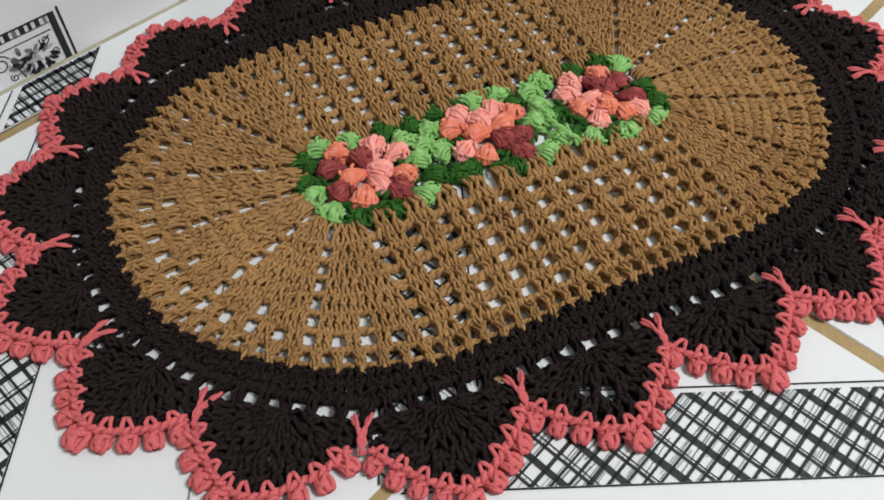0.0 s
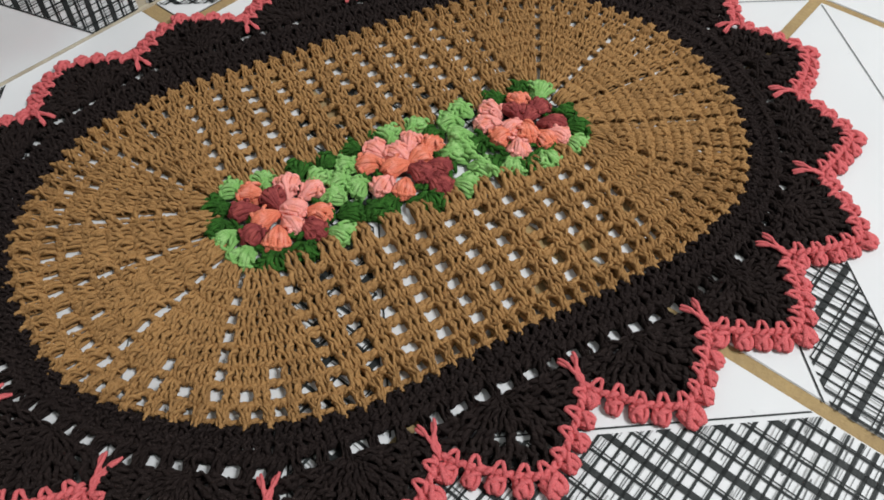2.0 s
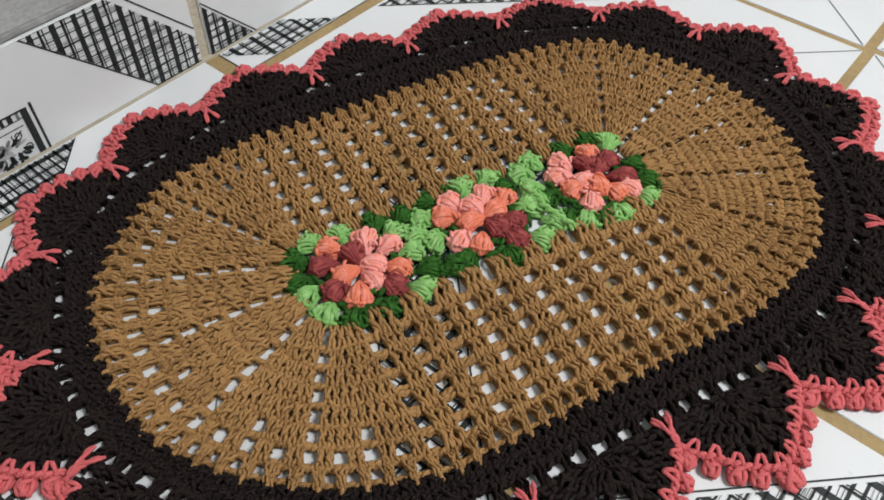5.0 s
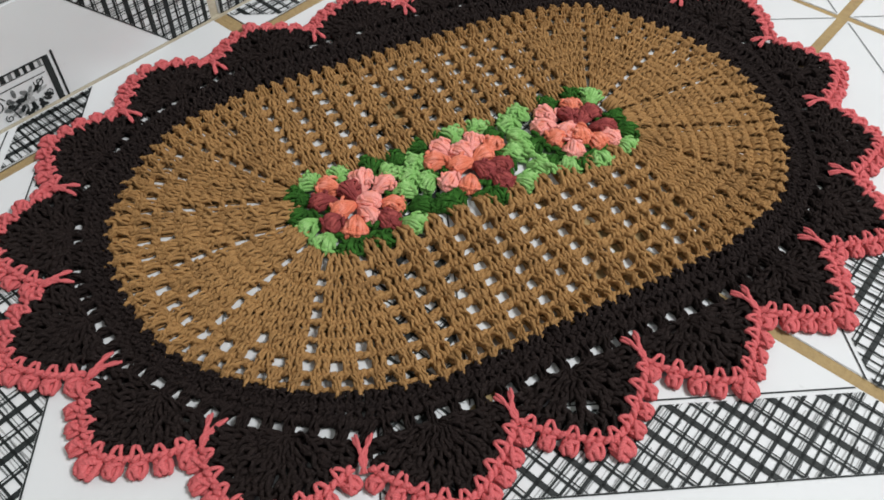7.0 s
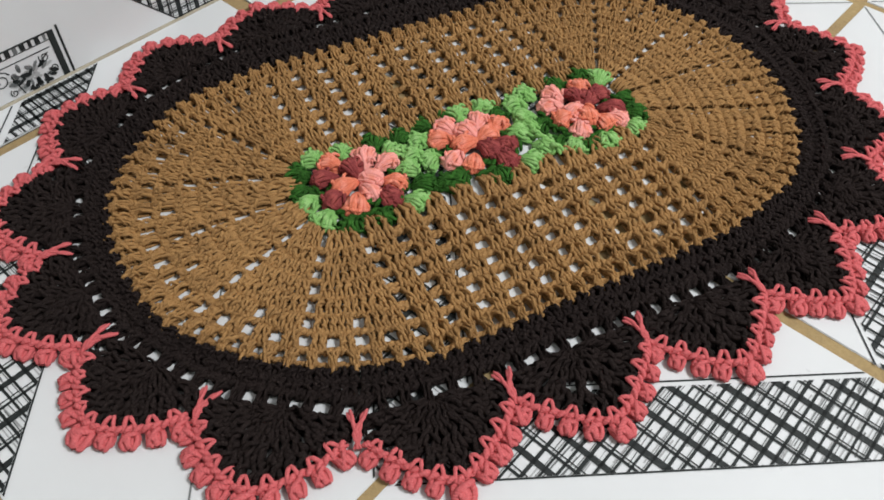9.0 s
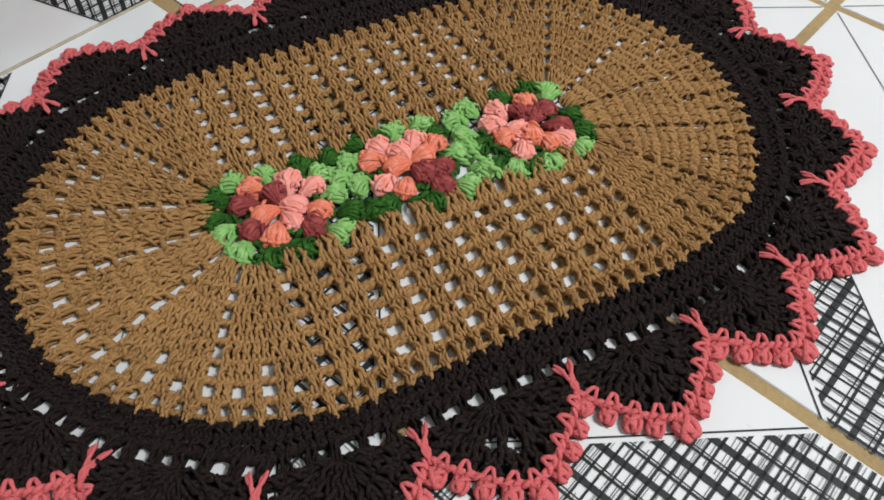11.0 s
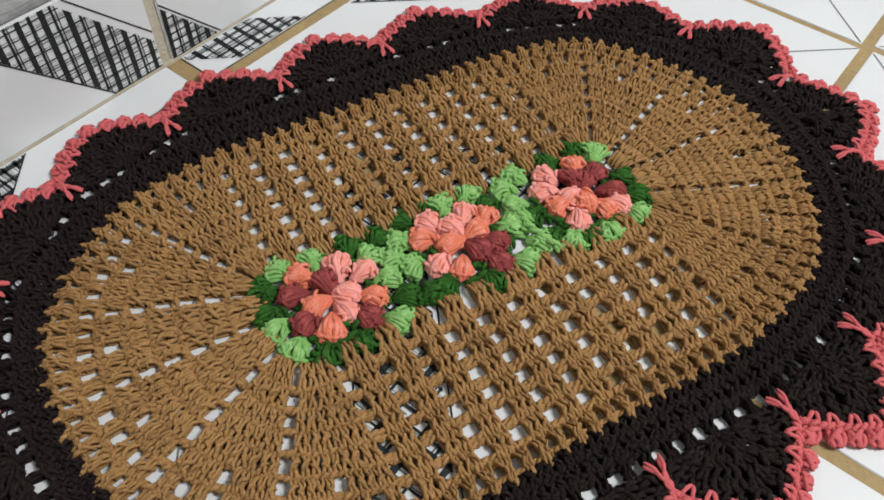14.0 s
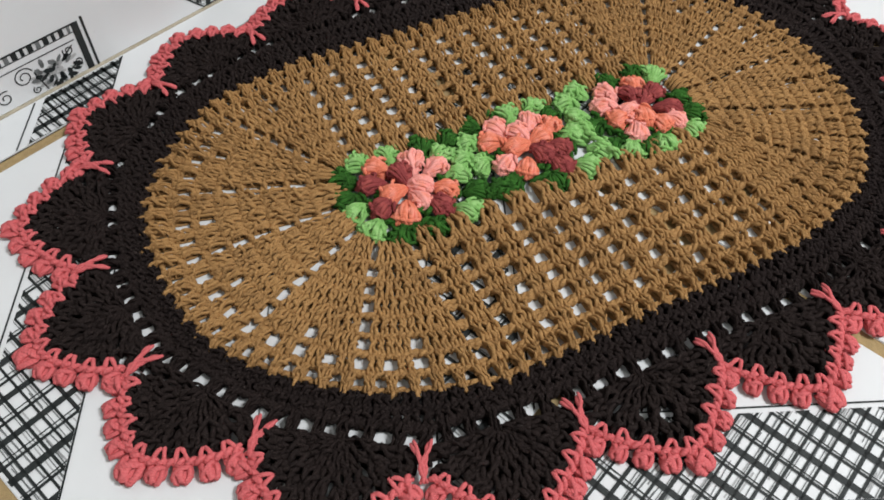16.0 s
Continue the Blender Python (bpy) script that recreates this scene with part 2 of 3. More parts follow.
def print_meshes(name, sets, z=0.0003):
    """Meshes of flat ink, in three depths of grey."""
    out = []
    for n, (polys, mat) in enumerate(zip(sets, (M_PRINT, M_PRINT_MID, M_PRINT_GREY))):
        if not polys:
            continue
        bm = bmesh.new()
        h = z + (0.00012 if n == 0 else 0.00006 if n == 1 else 0.0)
        for poly in polys:
            bm.faces.new([bm.verts.new((x, y, h)) for x, y in poly])
        bmesh.ops.recalc_face_normals(bm, faces=bm.faces)
        for f in bm.faces:
            if f.normal.z < 0:
                f.normal_flip()
        out.append(plain_mesh(name, bm, mat))
    return out


def rect_limits(x0, y0, x1, y1):
    return [(1, 0, x0), (-1, 0, -x1), (0, 1, y0), (0, -1, -y1)]


def ring_print(rng):
    """Ink of one tile: a hatched band round two opposite corners and the diagonal of the other two."""
    g = 0.0045
    full = rect_limits(g + 0.0015, g + 0.0015, TILE - g - 0.0015, TILE - g - 0.0015)
    dark, mid, pale = hatch(full + [(1, 1, 0.1690), (-1, -1, -0.2375)], (0, 0), (0.24, 0.24), 0.0215, rng, 0.0205)
    d2, m2, p2 = hatch(full + [(-1, -1, -(2 * TILE - 0.1690)), (1, 1, 2 * TILE - 0.2375)],
                       (TILE - 0.24, TILE - 0.24), (TILE, TILE), 0.0215, rng, 0.0005)
    thin = []
    for c in (0.1645, 0.2385, 2 * TILE - 0.1645, 2 * TILE - 0.2385):
        poly = bar((c, 0), (0, c), 0.0011)
        for lim in full:
            poly = clip(poly, *lim) if len(poly) > 2 else []
        thin.append(poly)
    poly = bar((0, TILE), (TILE, 0), 0.0011)
    for lim in full:
        poly = clip(poly, *lim)
    return [dark + d2 + thin, mid + m2 + [poly], pale + p2]


# ---- the setting ----
rng = random.Random(4)
U0, U1, V0 = -4, 5, -6
slab = plain_mesh("floor", box_bm((U0 * TILE, V0 * TILE, -0.08), (U1 * TILE, RISER_V, -0.0010)), M_GROUT)
floor = tagged(new("floor", slab), "white glazed floor tiles with charcoal cross-hatch print and tan grout", "floor", kind="structure")
floor.matrix_world = FLOOR_M
HALF = TILE / 2 - 0.0048
tile_me = plain_mesh("tile", box_bm((-HALF, -HALF, -0.008), (HALF, HALF + 0.0020, 0), 0.0005), M_TILE)
turned_tile_me = plain_mesh("tile", box_bm((-HALF, -HALF, -0.008), (HALF + 0.0020, HALF, 0), 0.0005), M_TILE)
ring_me = print_meshes("printed_lines", ring_print(rng))
for me in ring_me:
    me.transform(Matrix.Translation((-TILE / 2, -TILE / 2, 0)))
for i in range(U0, U1):
    for j in range(V0, 1):
        place = Matrix.Translation(((i + 0.5) * PITCH_U, (j + 0.5) * PITCH_V, 0))
        # the tiles were laid by hand, each a little out of line
        if i >= 1:
            place = Matrix.Translation((0.0020 if j < 0 else -0.0020, -0.0035, 0)) @ place
        elif i == 0:
            place = Matrix.Translation((0, -0.0035, 0)) @ place @ Matrix.Rotation(math.radians(-0.5), 4, "Z")
        elif j < 0:
            place = Matrix.Translation((-0.0015, 0.003, 0)) @ place
        else:
            place = Matrix.Translation((-0.006, 0, 0)) @ place
        if (i + j) % 2:
            place = place @ Matrix.Rotation(math.pi / 2, 4, "Z")
        t = part("tile", turned_tile_me if (i + j) % 2 else tile_me, floor, m=place)
        shift = Matrix.Translation((0.002, 0.002, 0)) if (i, j) == (0, -1) else None
        for me in ring_me:
            part("printed_lines", me, t, m=shift)

# the cut row of tiles along the step
STRIP0 = PITCH_V + 0.0045
for i in range(U0, U1):
    lo, hi = i * PITCH_U + 0.005, (i + 1) * PITCH_U - 0.004
    if i == -1:
        hi -= 0.014
    if i == 0:
        lo -= 0.010
    t = part("cut_tile", plain_mesh("cut_tile", box_bm((lo, STRIP0, -0.008), (hi, RISER_V - 0.0004, 0), 0.001), M_TILE), floor)
    lim = rect_limits(lo + 0.001, STRIP0 + 0.001, hi - 0.001, RISER_V - 0.003)
    if i == -1:
        sets = hatch(lim + [(-1, 1, 0.551), (1, -1, -0.614)], (-0.26, 0.36), (-0.13, 0.415), 0.021, rng, 0.004, False)
        for c in (0.551, 0.6225):
            poly = bar((-0.10, c - 0.10), (-0.30, c - 0.30), 0.0011)
            for q in lim:
                poly = clip(poly, *q) if len(poly) > 2 else []
            if len(poly) > 2:
                sets[0].append(poly)
    elif i == 0:
        sets = hatch(lim + [(1, 1, 0.402), (-1, -1, -0.474)], (-0.02, 0.36), (0.12, 0.415), 0.021, rng, 0.006)
    else:
        continue
    for me in print_meshes("printed_lines", sets):
        part("printed_lines", me, t)

# the low step behind the rug: tiled riser and cement top
STEP_H = 0.092
riser_m = FLOOR_M @ Matrix.Translation((0, RISER_V, 0)) @ Matrix.Rotation(math.pi / 2, 4, "X")
core = box_bm((U0 * TILE, RISER_V + 0.012, -0.05), (U1 * TILE, RISER_V + 1.1, STEP_H - 0.004))
step = tagged(new("step", plain_mesh("step", core, M_CEMENT)), "low cement step with a printed white tile riser", "step", kind="structure")
step.matrix_world = FLOOR_M
to_riser = FLOOR_M.inverted() @ riser_m
joint = box_bm((U0 * TILE, -0.002, -0.011), (U1 * TILE, STEP_H - 0.002, -0.0025))
part("joint", plain_mesh("joint", joint, M_JOINT), step, m=to_riser)
bead = box_bm((U0 * TILE, -0.003, -0.003), (U1 * TILE, 0.0016, 0.0010), 0.0006)
part("joint", plain_mesh("joint", bead, M_JOINT), step, m=to_riser)
edge_at = [-0.015 + k * TILE for k in range(-3, 5)]
for k, (a, b) in enumerate(zip(edge_at, edge_at[1:])):
    lo, hi = a + 0.0045, b - 0.0045
    t = part("riser_tile", plain_mesh("riser_tile", box_bm((lo, 0.001, -0.009), (hi, STEP_H - 0.004, 0), 0.001), M_TILE), step, m=to_riser)
    lim = rect_limits(lo + 0.001, 0.002, hi - 0.001, STEP_H - 0.005)
    if k == 2:
        sets = hatch(lim + [(1, 1, -0.060), (-1, -1, -0.004)], (-0.16, 0), (-0.015, 0.095), 0.0165, rng, 0.003, fine=0.6)
        for c in (-0.061, 0.012):
            poly = bar((c - 0.1, 0.1), (c + 0.05, -0.05), 0.0011)
            for q in lim:
                poly = clip(poly, *q) if len(poly) > 2 else []
            if len(poly) > 2:
                sets[0].append(poly)
        # framed scroll and flower motif
        fx = -0.159
        def ink(store, poly):
            for q in lim:
                poly = clip(poly, *q) if len(poly) > 2 else []
            if len(poly) > 2:
                store.append(poly)
        ink(sets[0], bar((fx, 0), (fx, 0.043), 0.0018))
        ink(sets[0], bar((fx - 0.0058, 0), (fx - 0.0058, 0.041), 0.0050))
        ink(sets[0], bar((fx - 0.16, 0.0405), (fx - 0.0058, 0.0405), 0.0014))
        ink(sets[0], bar((fx - 0.16, 0.0345), (fx - 0.0058, 0.0345), 0.0007))
        for n in range(26):
            x = fx - 0.011 - n * 0.0058
            ink(sets[0] if n % 4 else sets[1], bar((x, 0.0350), (x, 0.0405), rng.uniform(0.0022, 0.0042)))
        ink(sets[0], bar((fx - 0.15, 0.0290), (fx - 0.010, 0.0290), 0.0008))
        # flower of five round petals with dark leaves round it
        blob = lambda x, y, a, l, w: [(x + l * math.cos(t) * math.cos(a) - w * math.sin(t) * math.sin(a),
                                       y + l * math.cos(t) * math.sin(a) + w * math.sin(t) * math.cos(a)) for t in (0, 0.6, 1.2, 1.9, 2.5, 3.14, 3.8, 4.4, 5.1, 5.7)]
        for n in range(60):
            a, r = rng.uniform(0, 6.28), rng.uniform(0.004, 0.0145)
            x, y = -0.1905 + r * 1.25 * math.cos(a), 0.0125 + r * 0.85 * math.sin(a)
            ink(sets[n % 3], blob(x, y, a + rng.uniform(-0.8, 0.8), rng.uniform(0.0020, 0.0042), rng.uniform(0.0010, 0.0019)))
        for n in range(5):
            a = 0.4 + n * 1.2566
            ink(sets[2], blob(-0.1885 + 0.0036 * math.cos(a), 0.0165 + 0.0036 * math.sin(a), a, 0.0030, 0.0022))
            ink(sets[1], blob(-0.1885 + 0.0018 * math.cos(a), 0.0165 + 0.0018 * math.sin(a), a, 0.0012, 0.0003))
        for p, w in (((-0.1790, 0.0215), (-0.172, 0.026)), ((-0.1790, 0.009), (-0.171, 0.012))):
            ink(sets[0], bar(p, w, 0.0011))
        for (cx, cy, r, turns, a0) in ((-0.176, 0.0235, 0.0042, 1.3, 2.6), (-0.172, 0.012, 0.0036, 1.3, 3.4), (-0.211, 0.020, 0.0075, 1.6, 0.3), (-0.206, 0.007, 0.0032, 1.3, 2.0), (-0.228, 0.012, 0.006, 1.4, 1.0)):
            prev = None
            for n in range(22):
                a, rr = a0 + n / 21 * turns * 6.283, r * (1 - 0.75 * n / 21)
                p = (cx + rr * math.cos(a), cy + rr * math.sin(a))
                if prev:
                    ink(sets[0], bar(prev, p, 0.0009))
                prev = p
        ink(sets[0], bar((-0.2035, 0.020), (-0.199, 0.003), 0.0009))
    elif k == 3:
        sets = hatch(lim + [(-1, -1, -0.037)], (-0.012, 0), (0.05, 0.06), 0.0165, rng, 0.0045, fine=0.6)
        poly = bar((-0.06, 0.1), (0.09, -0.05), 0.0011)
        for q in lim:
            poly = clip(poly, *q) if len(poly) > 2 else []
        if len(poly) > 2:
            sets[0].append(poly)
    else:
        continue
    for me in print_meshes("printed_lines", sets):
        part("printed_lines", me, t)
nosing = box_bm((U0 * TILE, RISER_V + 0.001, STEP_H - 0.004), (U1 * TILE, RISER_V + 1.1, STEP_H + 0.002), 0.0015)
part("step_top", plain_mesh("step_top", nosing, M_CEMENT), step, "grey cement top of the step")

# unseen plain walls and ceiling, added to close the room and bounce light
X0, X1, Y0, Y1, Z1 = U0 * TILE, U1 * TILE, V0 * TILE, RISER_V + 1.1, 2.5
for name, lo, hi in (("unseen_wall_west", (X0 - 0.12, Y0 - 0.12, -0.08), (X0, Y1 + 0.12, Z1)),
                     ("unseen_wall_east", (X1, Y0 - 0.12, -0.08), (X1 + 0.12, Y1 + 0.12, Z1)),
                     ("unseen_wall_south", (X0, Y0 - 0.12, -0.08), (X1, Y0, Z1)),
                     ("unseen_wall_north", (X0, Y1, -0.08), (X1, Y1 + 0.12, Z1))):
    w = tagged(new(name, plain_mesh(name, box_bm(lo, hi), M_WALL)), "unseen plain white wall added to close the room", "wall", kind="structure")
    w.matrix_world = FLOOR_M
ceil = new("ceiling", plain_mesh("ceiling", box_bm((X0 - 0.12, Y0 - 0.12, Z1), (X1 + 0.12, Y1 + 0.12, Z1 + 0.1)), M_WALL))
tagged(ceil, "unseen plain white ceiling added over the room", "ceiling", kind="structure").matrix_world = FLOOR_M


# ---- the rug: the oval that every round follows (millimetres) ----
COLS = [-107 + 21.65 * j for j in range(11)]
COLS_BACK = [-112 + 22.25 * j for j in range(11)]
N_COL = len(COLS)


def stations(k):
    """Corner points of round k, counter-clockwise from the front left column."""
    front, back = -(30 + 13.85 * k), 34 + 13.7 * k
    pts = [(x, front) for x in COLS]
    pts += [(126 + 7.4 * k, -35 - 10.4 * k), (126 + 12.9 * k, -21.5 - 5.5 * k), (130 + 14.5 * k, -2 + 0.4 * k), (128 + 13.2 * k, 16 + 5.6 * k), (128 + 7.5 * k, 34 + 11.7 * k)]
    pts += [(x, back) for x in reversed(COLS_BACK)]
    pts += [(-125 - 7.0 * k, 35 + 11.3 * k), (-126 - 13.7 * k, 25 + 4.9 * k), (-128.5 - 14.5 * k, 5.5), (-127 - 12.7 * k, -13 - 5.8 * k), (-126 - 6.1 * k, -29 - 10.6 * k)]
    return np.array(pts, float)


N_ST = len(stations(1))


def oval(s, k):
    """Point and tangent of round k at station number s (arrays), by Hermite spans."""
    p = stations(k)
    h = np.linalg.norm(np.roll(p, -1, 0) - p, axis=1)
    m = (np.roll(p, -1, 0) - np.roll(p, 1, 0)) / (h + np.roll(h, 1))[:, None]
    s = np.asarray(s, float) % N_ST
    i = np.minimum(s.astype(int), N_ST - 1)
    u = (s - i)[:, None]
    j = (i + 1) % N_ST
    a, b, ma, mb = p[i], p[j], m[i] * h[i][:, None], m[j] * h[i][:, None]
    pt = (2 * u**3 - 3 * u**2 + 1) * a + (u**3 - 2 * u**2 + u) * ma + (3 * u**2 - 2 * u**3) * b + (u**3 - u**2) * mb
    tn = (6 * u**2 - 6 * u) * a + (3 * u**2 - 4 * u + 1) * ma + (6 * u - 6 * u**2) * b + (3 * u**2 - 2 * u) * mb
    return pt, tn / np.linalg.norm(tn, axis=1)[:, None]


def span_length(i, k):
    q, _ = oval(np.linspace(i, i + 0.9999, 9), k)
    return np.linalg.norm(np.diff(q, axis=0), axis=1).sum()


# ---- stitch templates (millimetres: x along the round, y outward, z up) ----
def post_template(n):
    """One tall crochet stitch, 5 wide and 13.3 high: two long legs and a slanting wrap that forks off them."""
    q = random.Random(n)
    j = lambda a, by=0.35: a + q.uniform(-by, by)
    up = q.uniform(-0.9, 0.9)
    strands = [
        tube([(0, -1.5, 0.7), (0, 6, 0.9), (0, 13.5, 0.7)], 2.3, 6, 4, flat=0.26),
        tube([(-1.6, -2.2, 0.2), (j(-1.6), 1.2, j(4.2)), (j(-0.5), 4.6, j(5.5)), (j(0.8), 8.0, j(4.2)), (j(0.9), 10.6, j(4.9)), (j(1.6), 13.0, j(3.4)), (1.9, 14.8, 0.4)], 1.2, 6, 13),
        tube([(1.7, -2.0, 0.2), (j(1.6), 1.6, j(3.6)), (j(1.2), 5.0, j(3.9)), (j(-0.6), 8.4, j(3.8)), (j(-1.7), 11.6, j(4.4)), (-2.2, 14.2, 0.4)], 1.18, 6, 12),
        tube([(2.4, 3.0 + up, 0.6), (j(1.3), 5.0 + up, j(5.0)), (j(-0.5), 7.4 + up, j(6.4)), (j(-1.8), 9.6 + up, j(4.4)), (-2.5, 11.0 + up, 0.8)], 1.2, 6, 10)]
    if n % 3 == 0:
        strands.append(tube([(j(0.2), 8.6, 2.6), (j(1.4), 10.8, j(5.2)), (j(2.2), 12.8, j(3.6)), (2.4, 14.0, 0.6)], 1.15, 6, 8))
    return bundle(strands)


def close_post_template(n):
    """A stitch of the fans: two upright legs side by side, a short wrap above the middle and a small fork at the foot."""
    q = random.Random(80 + n)
    j = lambda a, by=0.34: a + q.uniform(-by, by)
    strands = [
        tube([(0, -1.2, 0.7), (0, 6, 0.9), (0, 13.2, 0.7)], 2.4, 6, 4, flat=0.26),
        tube([(-1.9, -1.2, 0.3), (j(-1.7), 1.2, j(3.9)), (j(-0.9), 4.4, j(4.9)), (j(-0.6), 7.0, j(4.6)), (j(-1.5), 10.0, j(4.6)), (j(-1.9), 12.2, j(3.6)), (-1.9, 13.8, 0.4)], 1.14, 6, 12),
        tube([(1.9, -1.2, 0.3), (j(1.8), 1.2, j(3.6)), (j(1.5), 4.4, j(4.4)), (j(0.9), 7.0, j(3.8)), (j(1.3), 10.0, j(4.4)), (j(1.7), 12.2, j(3.6)), (1.8, 13.8, 0.4)], 1.14, 6, 12),
        tube([(-2.2, j(6.0), 1.8), (j(-0.9), j(7.0), 5.5), (j(0.8), j(8.6), 5.7), (2.2, j(9.8), 1.8)], 1.12, 6, 8)]
    if n % 2:
        strands.append(tube([(j(0.0), 0.2, 1.0), (j(0.5), 2.4, 5.0), (j(1.2), 4.4, 4.6), (2.3, 5.8, 1.4)], 1.05, 6, 7))
    return bundle(strands)


def chain_template(n):
    q = random.Random(50 + n)
    j = lambda a: a + q.uniform(-0.35, 0.35)
    return bundle([
        tube([(-2.9, j(-1.0), 1.4), (-1.2, j(-0.7), j(3.9)), (1.0, j(0.7), j(4.2)), (2.8, j(1.1), 1.6)], 1.25, 6, 7),
        tube([(-2.7, j(1.0), 1.3), (-0.8, j(1.1), j(3.2)), (1.2, j(-0.5), j(3.0)), (2.8, j(-1.0), 1.3)], 1.2, 6, 6)])


POSTS = [post_template(n) for n in range(14)]
CLOSE_POSTS = [close_post_template(n) for n in range(10)]
CHAINS = [chain_template(n) for n in range(5)]


def crumple(xy):
    """Small wandering shifts that keep neighbouring stitches from lining up."""
    x, y = xy[:, 0], xy[:, 1]
    return np.column_stack([0.34 * np.sin(0.9 * y + 0.37 * x) + 0.15 * np.sin(0.23 * x - 1.7 * y), 0.34 * np.sin(0.8 * x - 0.41 * y) + 0.15 * np.sin(1.9 * x + 0.3 * y)])


def set_post(store, foot, top, dir0, dir1, w0, w1, lift=0.0, rise=1.0, close=0.0):
    """A post from foot to top (2D), its width running along dir0 below and dir1 above."""
    v, f, uv = random.choice(CLOSE_POSTS if random.random() < close else POSTS)
    a = (v[:, 1:2] / 13.3)
    x = v[:, 0:1] / 5.0
    j = np.array([random.uniform(-0.55, 0.55), random.uniform(-0.7, 0.7)]) * (0.5 if close else 1.0)
    flip = random.choice((1, 1, 1, 1, -1))
    xy = foot * (1 - a) + top * a + flip * x * (dir0 * w0 * (1 - a) + dir1 * w1 * a) + j
    z = v[:, 2] * rise * random.uniform(1.02, 1.34) + lift
    xy = xy + crumple(xy)
    store.add(np.column_stack([xy, z]) * MM, f, uv + np.array([random.random() * 20, 0]))


def set_chain(store, at, direction, length, lift=0.0, size=1.0):
    v, f, uv = random.choice(CHAINS)
    n = np.array([-direction[1], direction[0]])
    turn = random.uniform(-0.08, 0.08)
    d = direction + turn * n
    xy = at + v[:, 0:1] / 5.0 * length * d + v[:, 1:2] * size * n + np.random.uniform(-0.2, 0.2, 2)
    z = v[:, 2] * size * random.uniform(0.93, 1.08) + lift
    store.add(np.column_stack([xy, z]) * MM, f, uv + np.array([random.random() * 20, 0]))


rug = new("crochet_rug")
tagged(rug, "oval caramel and dark brown crochet rug with coral edge on tiles", "rug")

# ---- caramel rounds: groups of posts with open spaces between them ----
POST_W = 4.5
is_side = lambda i: i < N_COL - 1 or N_COL + 5 <= i < 2 * N_COL + 4


def groups(i, k):
    """For span i of round k: pieces of the span as (from, to, posts), with open spaces between."""
    length = span_length(i, k)
    tight = N_COL - 1 <= i < N_COL + 5 or i == 2 * N_COL + 4
    gap = (6.0 if k == 1 and is_side(i) else 8.6 if is_side(i) else 3.6 if k == 1 else 5.0 if tight else 6.4) / length
    if k == 8:
        n = max(1, round(length / 12.0))
        return [((a + 0.14) / n, (a + 0.86) / n, 3 if is_side(i) or tight else 2) for a in range(n)]
    if k == 7 and not is_side(i):
        n = max(1, round(length / 15.5))
        edge, posts = (0.12, 3) if tight else (0.22, 2)
        return [((a + edge) / n, (a + 1 - edge) / n, posts) for a in range(n)]
    if k == 6 and not is_side(i) and length > 34:
        half = 0.5
        a = max(2, round((length / 2 - 6) / POST_W))
        return [(gap / 2, half - gap / 2, a), (half + gap / 2, 1 - gap / 2, a)]
    wide = POST_W if is_side(i) or tight else 5.2
    return [(gap / 2, 1 - gap / 2, max(2, round(length * (1 - gap) / wide)))]


